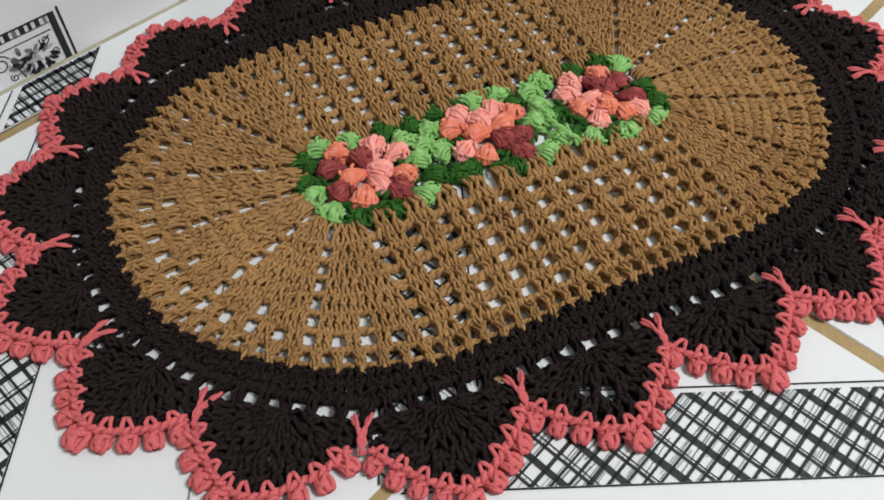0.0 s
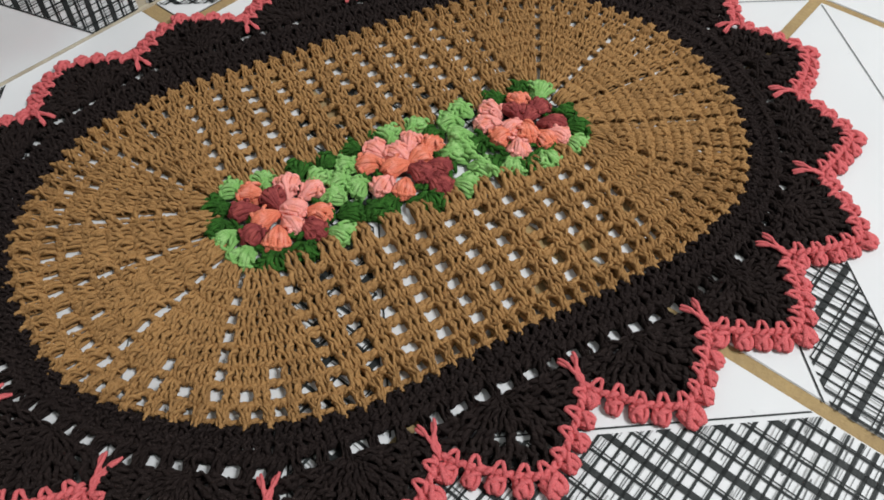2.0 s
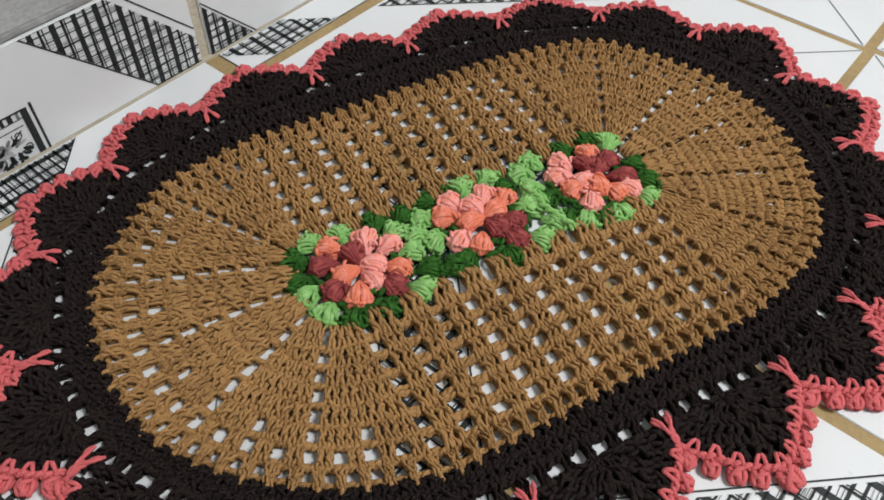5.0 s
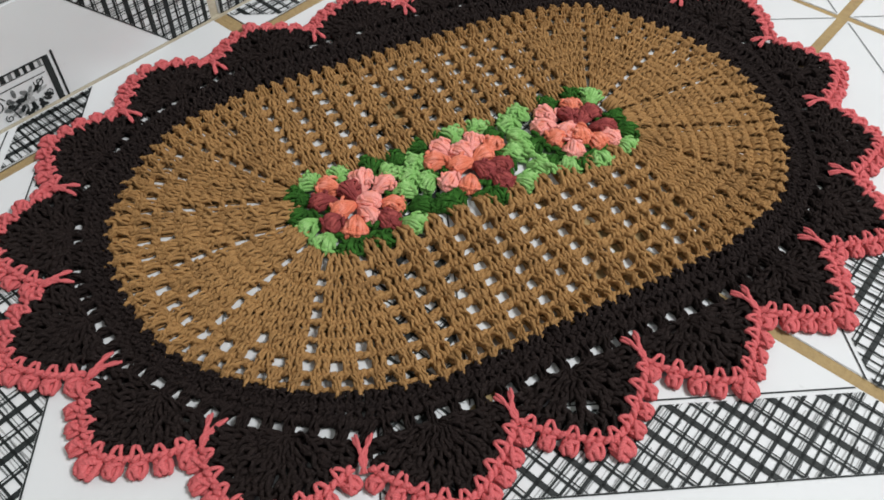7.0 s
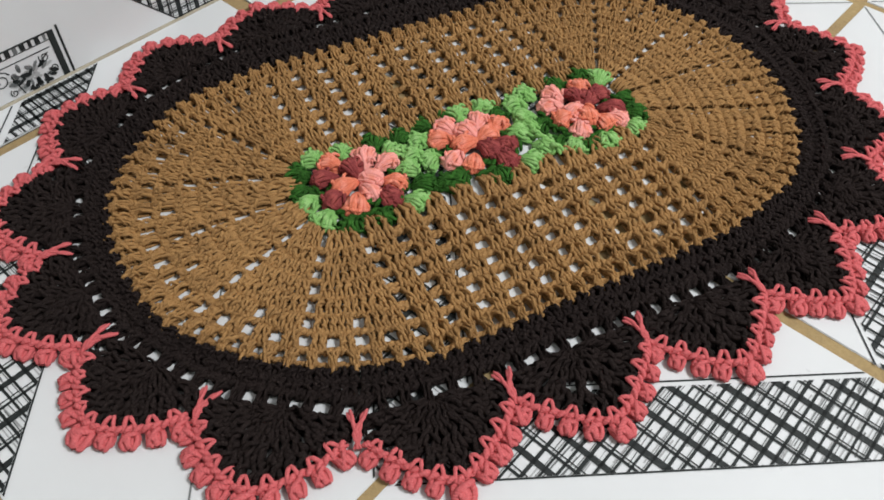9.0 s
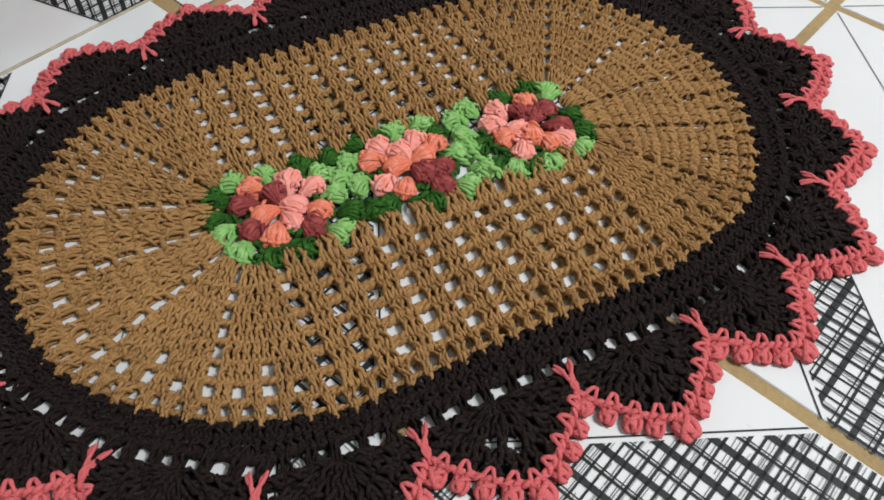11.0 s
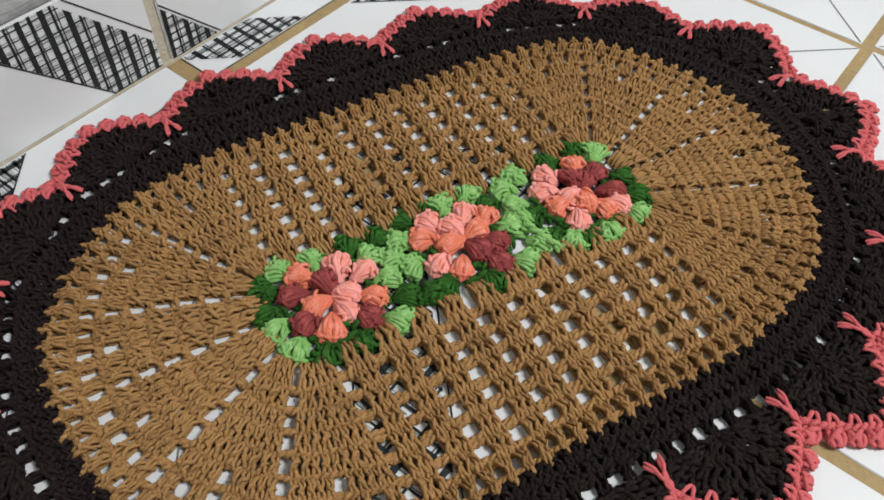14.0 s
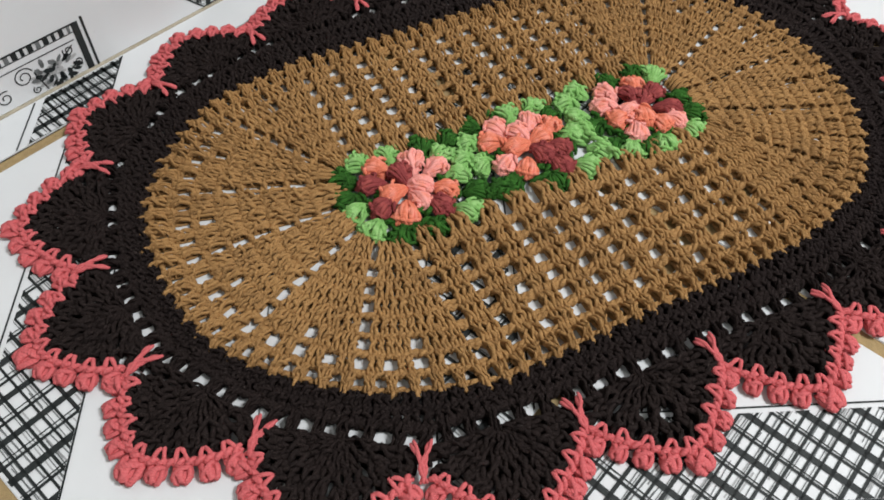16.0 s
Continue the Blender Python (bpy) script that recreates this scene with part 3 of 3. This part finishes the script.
for k in range(1, 9):
    store = Strands()
    for i in range(N_ST):
        for a, b, n in groups(i, k):
            mids = i + a + (np.arange(n) + 0.5) / n * (b - a)
            f0, t0 = oval(mids, k - 0.5)
            f1, t1 = oval(mids, k + 0.5)
            half = (b - a) / n / 2
            snug = 0.92 if i > 2 * N_COL + 4 else 1.0
            w0 = np.linalg.norm(oval(mids + half, k - 0.5)[0] - oval(mids - half, k - 0.5)[0], axis=1)
            w1 = np.linalg.norm(oval(mids + half, k + 0.5)[0] - oval(mids - half, k + 0.5)[0], axis=1)
            if k == 1 and n > 1:
                # the first round springs from few loops of the flower strip
                mid = f0.mean(0)
                f0 = mid + (f0 - mid) * 0.92 + (f0 - f1) * (0.5 if mid[1] > 20 else 0.46)
                w0 = w0 * 0.95
            if k == 8:
                # the last round closes each pair to a spike laid over the dark border
                out = f1 - f0
                mid = f1.mean(0)
                f1 = mid + (f1 - mid) * random.uniform(0.2, 0.45) + out * random.uniform(-0.20, -0.04)
                w1 = w1 * 0.5
                tip = mid + out.mean(0) * (random.uniform(0.06, 0.26) if mid[1] > 0 else random.uniform(-0.02, 0.14)) + t1.mean(0) * random.uniform(-1.5, 1.5)
                pts = [(*(mid - out.mean(0) * 0.40), 3.4), (*(mid - out.mean(0) * 0.18 + np.random.uniform(-0.6, 0.6, 2)), 5.6), (*(mid + out.mean(0) * 0.02), 5.6), (*tip, 4.0)]
                v, f, uv = tube(pts, 1.3, 6, 8, ends=0.85)
                store.add(v * MM, f, uv + np.array([random.random() * 20, 0]))
            for q in range(n):
                set_post(store, f0[q], f1[q], t0[q], t1[q], max(w0[q] * snug, 3.2), max(w1[q] * snug, 3.0), 1.2 if k == 8 else 0.0, 1.0, 0.0 if is_side(i) else 0.9 if i < N_COL + 5 else 0.6)
    if k == 8:
        # a chain ties the spikes together below their tips
        for i in range(N_ST):
            n = max(2, round(span_length(i, 8) / 5.0))
            p, t = oval(i + (np.arange(n) + 0.5) / n, 8 + 0.16)
            for q in range(n):
                set_chain(store, p[q], t[q], span_length(i, 8) / n * 1.15, 0.4, random.uniform(0.75, 1.0))
    # the chain loops along the round's outer edge
    if k < 8:
        for i in range(N_ST):
            n = max(2, round(span_length(i, k + 0.5) / POST_W))
            s = i + (np.arange(n) + 0.5) / n
            p, t = oval(s, k + 0.47)
            for q in range(n):
                set_chain(store, p[q], t[q], span_length(i, k + 0.5) / n * 1.1, -1.3 if is_side(i) else -1.0 if i < N_COL + 5 else -0.1)
            if k >= 6 and i > 2 * N_COL + 4:
                p, t = oval(s, k + 0.34)
                for q in range(n):
                    set_chain(store, p[q], t[q], span_length(i, k + 0.5) / n * 1.1, -0.7)
            # two more strands close the outer end of each open space
            for back in (0.43, 0.27) if is_side(i) or is_side(i - 1) else (0.40,):
                p, t = oval([i + random.uniform(-0.02, 0.02)], k + back + random.uniform(-0.04, 0.04))
                for along in (-2.4, 2.4):
                    at = p[0] + t[0] * (along + random.uniform(-0.5, 0.5))
                    set_chain(store, at, t[0], random.uniform(5.4, 6.6), random.uniform(-1.0, 0.4), random.uniform(0.8, 1.1))
    part("stitch_round", store.mesh("stitch_round", M_BROWN), rug, "caramel cotton crochet round with open spaces")
# ---- dark band: two rounds that reach out to the scallops ----
TIPS = [(8, -174), (91, -178), (164, -162), (229, -126), (272, -61), (291, 16), (268, 94), (211, 153), (131, 183), (46, 188),
        (-40, 187), (-127, 182), (-201, 155), (-256, 99), (-275, 24), (-265, -48), (-225, -112), (-160, -159), (-79, -172)]
TIP_LINE = smooth_line(TIPS, 760, True)


def rim(p, back):
    """The nearest point of the line of scallop forks, moved back inward by so many millimetres."""
    d = np.linalg.norm(TIP_LINE - p, axis=1)
    q = TIP_LINE[d.argmin()]
    return q + (p - q) / d.min() * back


band = Strands()
for i in range(N_ST):
    n = max(2, round(span_length(i, 9) / 5.0))
    mids = i + (np.arange(n) + 0.5) / n
    f0, t0 = oval(mids, 8.28)
    w = span_length(i, 9) / n
    for q in range(n):
        far = rim(f0[q], 10.0)
        half = f0[q] * 0.48 + far * 0.52
        set_post(band, f0[q], half, t0[q], t0[q], w * 1.02, w * 1.05, -0.2, 0.95)
        set_post(band, half, far, t0[q], t0[q], w * 1.05, w * 1.1, -0.2, 0.95)
        set_chain(band, half, t0[q], w, 0.1)
        set_chain(band, far, t0[q], w * 1.1, 0.2)

# ---- scallops ----
def profile(full):
    """Edge of a scallop, its shoulders pushed out by so many millimetres."""
    half = [(41, 17.5), (35.5 + full * 0.4, 24 + full * 0.5), (25 + full * 0.7, 33 + full * 0.8), (13 + full * 0.4, 43 + full * 0.7)]
    return smooth_line([(-x, y) for x, y in half] + [(0, 50)] + half[::-1], 73)



def picot_mesh(n):
    """A knobbly ring of three chain loops; y points outward."""
    q = random.Random(200 + n)
    j = lambda a: a + q.uniform(-0.4, 0.4)
    st = Strands()
    st.add(*tube([(0, -1.5, 2.0), (0, 3.4, 2.9), (0, 6.8, 1.9)], 2.9, 8, 6, ends=0.6, flat=0.8))
    # fat loops side by side, one that crosses them, and the ring below
    for x, h in ((-3.0, 3.8), (0.0, 5.4), (3.0, 4.0)):
        st.add(*tube([(x * 0.5, -2.2, 2.4), (j(x), j(1.4), j(h)), (j(x * 1.1), j(4.6), j(h)), (j(x * 0.8), j(7.6), h * 0.6), (x * 0.4, 7.2, 0.9)], 1.4, 6, 9))
    st.add(*tube([(-4.2, j(-0.6), 2.6), (j(-1.8), j(1.4), 5.8), (j(1.2), j(3.4), 6.6), (j(3.6), j(5.4), 3.0), (3.4, 6.6, 1.0)], 1.3, 6, 9))
    st.add(*tube([(4.2, j(-0.4), 2.2), (j(2.6), j(2.6), 5.0), (j(0.6), j(5.6), 5.6), (j(-1.8), 7.8, 2.4)], 1.2, 6, 8))
    st.add(*tube([(-3.4, -1, 1.3), (-3.4, 4.2, 1.3), (0, 6.8, 1.3), (3.4, 4.2, 1.3), (3.4, -1, 1.3)], 1.3, 6, 9))
    st.v = [v * MM for v in st.v]
    return st.mesh("picot", M_TRIM)


PICOTS = [picot_mesh(n) for n in range(5)]


def scallop(a, b, seed):
    a, b = np.array(a, float), np.array(b, float)
    mid, e = (a + b) / 2, (b - a) / np.linalg.norm(b - a)
    out = np.array([e[1], -e[0]])
    sx = np.linalg.norm(b - a) / 82.0
    q = random.Random(seed)
    tilt = q.uniform(-2.0, 2.0) - (7.0 if out[0] < -0.3 and out[1] < -0.5 else 0.0)
    reach = q.uniform(0.96, 1.04) * (0.76 if out[1] > 0.5 and out[0] > 0.05 else 0.85 if out[1] > 0.5 else 1.05 if out[0] > 0.9 else 0.92 if out[0] > 0.6 else 1.0)
    world = lambda l, o: mid + e * (l * sx + tilt * o / 60) + out * o * (reach if o > 20 else 1)
    vec = lambda l, o: e * l + out * o
    western = out[0] < -0.3
    edge = profile(3.4 if western else 1.2)
    sh = -1.5
    shell = band
    # bridge between the band and the shell: short posts with open spaces
    for c in (-27.6, -13.8, 0.0, 13.8, 27.6, 41.0):
        c += q.uniform(-1.2, 1.2)
        w = q.uniform(2.4, 3.6)
        if q.random() < (0.45 if out[1] > 0.3 else 0.04):
            set_post(shell, world(c - 7, -11.5), world(c - 6.4, 5.0 + sh), vec(1, 0), vec(1, 0), 5.5, 5.5, 0, 0.8)
        for d in (-1.6, 1.6):
            set_post(shell, world(c + d, -11.5), world(c + d * 0.8, 5.0 + sh), vec(1, 0), vec(1, 0), w, w, 0, 0.9)
    for c in np.arange(-38, 39, 5.4):
        set_chain(shell, world(c, -5.6 + sh + q.uniform(-1.0, 1.0)), vec(1, q.uniform(-0.2, 0.2)), 5.8, -0.2, 1.15)
        set_chain(shell, world(c, -9.0 + q.uniform(-0.5, 0.5)), vec(1, q.uniform(-0.15, 0.15)), 5.6, -0.2, 1.1)
        set_chain(shell, world(c, 5.2 + sh + q.uniform(-0.9, 0.9)), vec(1, q.uniform(-0.2, 0.2)), 5.6, -0.2)
    ang = lambda f: vec(math.sin(f), math.cos(f))
    root = (0.0, 4.6 + sh)
    polar = lambda f, r: world(root[0] + r * math.sin(f), root[1] + r * math.cos(f))
    edge_f = np.arctan2(edge[:, 0] - root[0], edge[:, 1] - root[1])
    edge_r = np.hypot(edge[:, 0] - root[0], edge[:, 1] - root[1])
    reach_at = lambda f: float(np.interp(f, edge_f, edge_r))
    side = lambda f: vec(math.cos(f), -math.sin(f))
    shell = Strands()
    set_post(shell, polar(0, 1.5), polar(0, 17), side(0), side(0), 4.4, 5.0, 0.6)
    body = part("scallop", shell.mesh("scallop", M_DARK), rug, "dark brown shell-stitch scallop")
    # three rings of posts fan out from the root
    for r0, share, n, low, high in ((2.5, 0.40, 9, 2.8, 5.4), (0.36, 0.70, 13, 4.8, 6.8), (0.66, 0.97, 17, 5.8, 7.2)):
        for i in range(n):
            if 0.5 < share < 0.9 and 2 < i < n - 3 and q.random() < 0.03:
                continue
            shell = Strands()
            f = -1.46 + 2.92 * i / (n - 1) + q.uniform(-0.035, 0.035)
            far = reach_at(f)
            a0 = r0 if r0 > 1 else far * (r0 + q.uniform(-0.02, 0.02))
            a1 = far * (share + q.uniform(-0.02, 0.02))
            g = f + q.uniform(-0.05, 0.05)
            set_post(shell, polar(f, a0), polar(g, a1), side(f), side(g), low, high, q.uniform(-0.4, 0.5))
            if i % 2 or share > 0.9:
                set_chain(shell, polar(g + 0.06, a1 - 1.6), side(g + q.uniform(-0.35, 0.35)), 5.4, q.uniform(-0.2, 0.6))
            part("shell_stitch", shell.mesh("shell_stitch", M_DARK), body)
    # coral edging along the scallop
    trim = Strands()
    steps = np.linalg.norm(np.diff(edge, axis=0), axis=1)
    run = np.r_[0, np.cumsum(steps)]
    at = lambda s: np.array([np.interp(s, run, edge[:, 0]), np.interp(s, run, edge[:, 1])])
    total = run[-1]
    n = 23
    for i in range(n):
        s = (i + 0.5) / n * total
        p0, p1 = at(s - 1), at(s + 1)
        d = vec(*(p1 - p0))
        d /= np.linalg.norm(d)
        c = at(s)
        set_chain(trim, world(*c), d, total / n * 1.2, 1.7, 1.15)
    knots = 9
    for i in range(knots):
        s = (i + 0.5) / knots * total
        c, p0, p1 = at(s), at(s - 1), at(s + 1)
        d = vec(*(p1 - p0))
        d /= np.linalg.norm(d)
        o = np.array([d[1], -d[0]])
        if o @ out < -0.2:
            o = -o
        # two legs of a stitch biting into the dark shell
        w = world(*c)
        deep = 6.4 + q.uniform(-1.2, 1.0)
        lean = q.uniform(-1.2, 1.2)
        for leg in (-1, 1):
            line = [w + d * leg * 3.3 + o * 0.8, w + d * (leg * 2.3 + lean * 0.35) - o * deep * 0.35,
                    w + d * (leg * 1.2 + lean * 0.8) - o * deep * 0.78, w + d * (leg * -0.1 + lean) - o * deep * 1.05]
            v, f, uv = tube([(*p, h) for p, h in zip(line, (5.6, 7.7, 8.0, 6.2))], 1.24, 6, 8, ends=0.8)
            trim.add(v * MM, f, uv + np.array([q.random() * 20, 0]))
        big = 1.0 if i != knots // 2 else 1.26
        sc = big * q.uniform(0.94, 1.12)
        rot = math.atan2(-o[0], o[1]) + q.uniform(-0.18, 0.18)
        foot = w + o * 1.6
        m = Matrix.Translation((foot[0] * MM, foot[1] * MM, 0.0004)) @ Matrix.Rotation(rot, 4, "Z") @ Matrix.Diagonal((sc * 1.08, sc, 0.9 + 0.1 * sc, 1.0))
        part("picot", PICOTS[q.randrange(5)], body, m=m)
    # the long forked stitch between two scallops
    c = a
    o2 = fork_out(seed)
    e2 = np.array([-o2[1], o2[0]])
    for leg in (-1, 1):
        for ply in (-0.75, 0.75):
            pts = [c + e2 * (leg * 4.6 + ply) - o2 * (1.0 + ply * 0.8), c + e2 * (leg * 3.0 + ply) + o2 * 4, c + e2 * (leg * 1.1 - ply) + o2 * 9,
                   c + e2 * (-leg * 0.9 - ply) + o2 * 14, c + e2 * (leg * 1.2 + ply) + o2 * 20]
            v, f, uv = tube([(*p, h + 0.5 * ply) for p, h in zip(pts, (6.4, 8.2, 8.2, 7.6, 5.0))], 1.15, 6, 12, ends=0.7)
            trim.add(v * MM, f, uv)
    part("edging", trim.mesh("edging", M_TRIM), body, "coral pink picot edging")


def fork_out(i):
    p, n = TIPS[i - 1], TIPS[(i + 1) % len(TIPS)]
    d = np.array(n, float) - np.array(p, float)
    d /= np.linalg.norm(d)
    return np.array([d[1], -d[0]])


for i in range(len(TIPS)):
    scallop(TIPS[i], TIPS[(i + 1) % len(TIPS)], i)
part("border_round", band.mesh("border_round", M_DARK), rug, "dark brown crochet band with a row of open spaces")


# ---- flowers: puffed petals and leaves of several strands each ----
def puff(material, name, length, width, height, strands, seed, fan=1.0, loops=1, thick=1.7, stray=0.6):
    """A plump cluster of looped strands from its root (0, 0) outward along y."""
    q = random.Random(seed)
    st = Strands()
    for layer in range(2):
        for i in range(strands):
            t = (i + q.uniform(-0.18, 0.18)) / (strands - 1) * 2 - 1
            x = t * width / 2 * (1.0 if layer else 0.86)
            h = height * (1 - 0.42 * t * t) * (0.5 if layer else 1.0) * q.uniform(0.86, 1.12)
            l = length * (1 - 0.2 * t * t) * q.uniform(0.92, 1.05) * (1.04 if layer else 0.97)
            w, w2 = q.uniform(-stray, stray), q.uniform(-stray, stray)
            pts = [(x * 0.16, -0.5, h * 0.22), (x * 0.42 + w * 0.5, l * 0.3, h * 0.74), (x * 0.78 + w2, l * 0.62, h * q.uniform(0.95, 1.1)),
                   (x * fan + w, l * 0.9, h * 0.78), (x * fan * 0.96, l * 1.02, h * 0.2)]
            st.add(*tube(pts, thick * q.uniform(0.9, 1.1), 6, 10, ends=0.6))
    # filling under the strands
    st.add(*tube([(0, 1.5, height * 0.2), (0, length * 0.35, height * 0.28), (0, length * 0.65, height * 0.3), (0, length * 0.9, height * 0.22)],
                 width * 0.38, 10, 9, ends=0.35, flat=0.7 * height / width))
    # loops over the outer end and a few that cross the cluster
    for i in range(4):
        x = (i - 1.5) * width * 0.24 * fan
        y = length * (0.96 - 0.05 * abs(i - 1.5)) + q.uniform(-0.8, 0.8)
        st.add(*tube([(x - width * 0.17, y - 2.4, height * 0.5), (x, y, height * 0.72), (x + width * 0.17, y - 2.2, height * 0.5)], 1.2, 6, 7))
    for i in range(loops):
        y = length * q.uniform(0.25, 0.88)
        x = q.uniform(-0.38, 0.38) * width
        st.add(*tube([(x - 3, y - 2.5 * q.choice((-1, 1)), height * 0.7), (x, y, height * q.uniform(0.95, 1.1)), (x + 2.5, y + 3 * q.choice((-1, 1)), height * 0.75)], 1.2, 6, 7))
    st.v = [v * MM for v in st.v]
    return st.mesh(name, material)


PETAL = {c: [puff(m, "petal", 19.0, 15.5, 7.4, 9, 300 + 10 * n + s, 1.0, 2, 1.5, 0.7) for s in range(4)] for n, (c, m) in enumerate((("p", M_PINK), ("o", M_ORANGE), ("w", M_WINE)))}
LEAF = {c: [puff(m, "leaf", 18.0, 17.0, 6.8, 7, 400 + 10 * n + s, 1.1, 5, 1.4, 0.7) for s in range(4)] for n, (c, m) in enumerate((("l", M_LIGHT_GREEN), ("d", M_DARK_GREEN)))}

# centre, petals and leaves: middle of each piece in millimetres, its colour
FLOWERS = [
    ((-89, 0),
     [(-79, 18, "p"), (-66, 9, "p"), (-101, 22, "o"), (-110, 12, "w"), (-111, -8, "w"), (-100, -18, "o"), (-88, -12, "p"), (-78, -21, "w"), (-69, -11, "o")],
     [(-90, 8, "w"), (-100, -1, "o"), (-84, -1, "p")],
     [(-110, 35, "l"), (-90, 33, "l"), (-63, -32, "l"), (-127, -3, "l"), (-123, -21, "l"), (-55, -2, "l"), (-59, 17, "l"),
      (-124, 25, "d"), (-66, 31, "d"), (-109, -31, "d"), (-88, -35, "d"), (-50, -19, "d"), (-47, 28, "d"), (-128, 8, "d"), (-37, -25, "d")]),
    ((0, 0),
     [(-12, 21, "p"), (-21, 12, "o"), (11, 18, "p"), (22, 9, "o"), (17, -11, "w"), (10, -24, "w"), (-12, -18, "o"), (-22, -9, "p")],
     [(-1, 9, "p"), (8, 1, "o"), (-7, 0, "o"), (3, -10, "w")],
     [(22, 31, "l"), (2, 31, "l"), (-35, 19, "l"), (-37, -1, "l"), (-45, 8, "l"), (27, -32, "l"), (32, -4, "l"), (-4, 34, "d"), (-26, 33, "d"), (-26, -24, "d"),
      (0, -35, "d"), (28, 20, "d"), (44, -24, "l")]),
    ((89, -2),
     [(78, 20, "p"), (69, 9, "p"), (100, 18, "o"), (109, 6, "w"), (108, -12, "w"), (72, -6, "o"), (75, -21, "p"), (96, -22, "o"), (106, -23, "p")],
     [(96, 2, "w"), (88, -10, "o"), (82, -4, "p"), (90, 8, "w")],
     [(60, 32, "l"), (47, 25, "l"), (121, 23, "l"), (114, -35, "l"), (87, -38, "l"), (44, -4, "l"), (46, 10, "l"), (63, -34, "l"), (87, 32, "d"), (108, 31, "d"),
      (126, -4, "d"), (124, -21, "d"), (54, -24, "d"), (53, -3, "d"), (72, -37, "d")]),
]


def flower(centre, petals, inner, leaves, seed):
    q = random.Random(seed)
    c = np.array(centre, float)
    # green ring of loops that carries the petals
    st = Strands()
    for r, n in ((31, 26), (22, 18)):
        for i in range(n):
            f = i / n * 2 * math.pi
            d = np.array([-math.sin(f), math.cos(f)])
            set_chain(st, c + np.array([math.cos(f), math.sin(f)]) * r * (1.0, 0.92)[i % 2], d, 8.2, 0.0, 1.25)
    base = part("flower", st.mesh("flower", M_DARK_GREEN), rug, "three-dimensional crochet flower in pink, orange and wine with green leaves")

    def lay(meshes, kind, x, y, lift, length, aim=None):
        p = np.array([x, y], float)
        o = p - c
        f = math.atan2(o[1], o[0]) + q.uniform(-0.22, 0.22) if aim is None else aim
        o = np.array([math.cos(f), math.sin(f)])
        foot = p - o * length * 0.55
        s = q.uniform(0.93, 1.07)
        m = (Matrix.Translation((foot[0] * MM, foot[1] * MM, lift * MM)) @ Matrix.Rotation(f - math.pi / 2, 4, "Z")
             @ Matrix.Rotation(q.uniform(-0.12, 0.12), 4, "Y") @ Matrix.Diagonal((s, s, s, 1)))
        part(kind, q.choice(meshes), base, m=m)

    for x, y, k in leaves:
        lay(LEAF[k], "leaf", x, y, 0.5 + (1.2 if k == "l" else 0), 17)
    for x, y, k in petals:
        lay(PETAL[k], "petal", x, y, 3.2, 17.5)
    for x, y, k in inner:
        lay(PETAL[k], "petal", x, y, 5.2, 15)


for n, (centre, petals, inner, leaves) in enumerate(FLOWERS):
    flower(centre, petals, inner, leaves, 70 + n)

# the pale green chain that ties two flowers together
link = Strands()
line = smooth_line([(40, 10), (42, 0), (41, -10), (44, -22), (48, -36)], 9)
for a, b in zip(line, line[1:]):
    d = (b - a) / np.linalg.norm(b - a)
    set_chain(link, (a + b) / 2, d, np.linalg.norm(b - a) * 1.3, 4.5, 1.25)
part("linking_chain", link.mesh("linking_chain", M_LIGHT_GREEN), rug, "light green crochet chain")
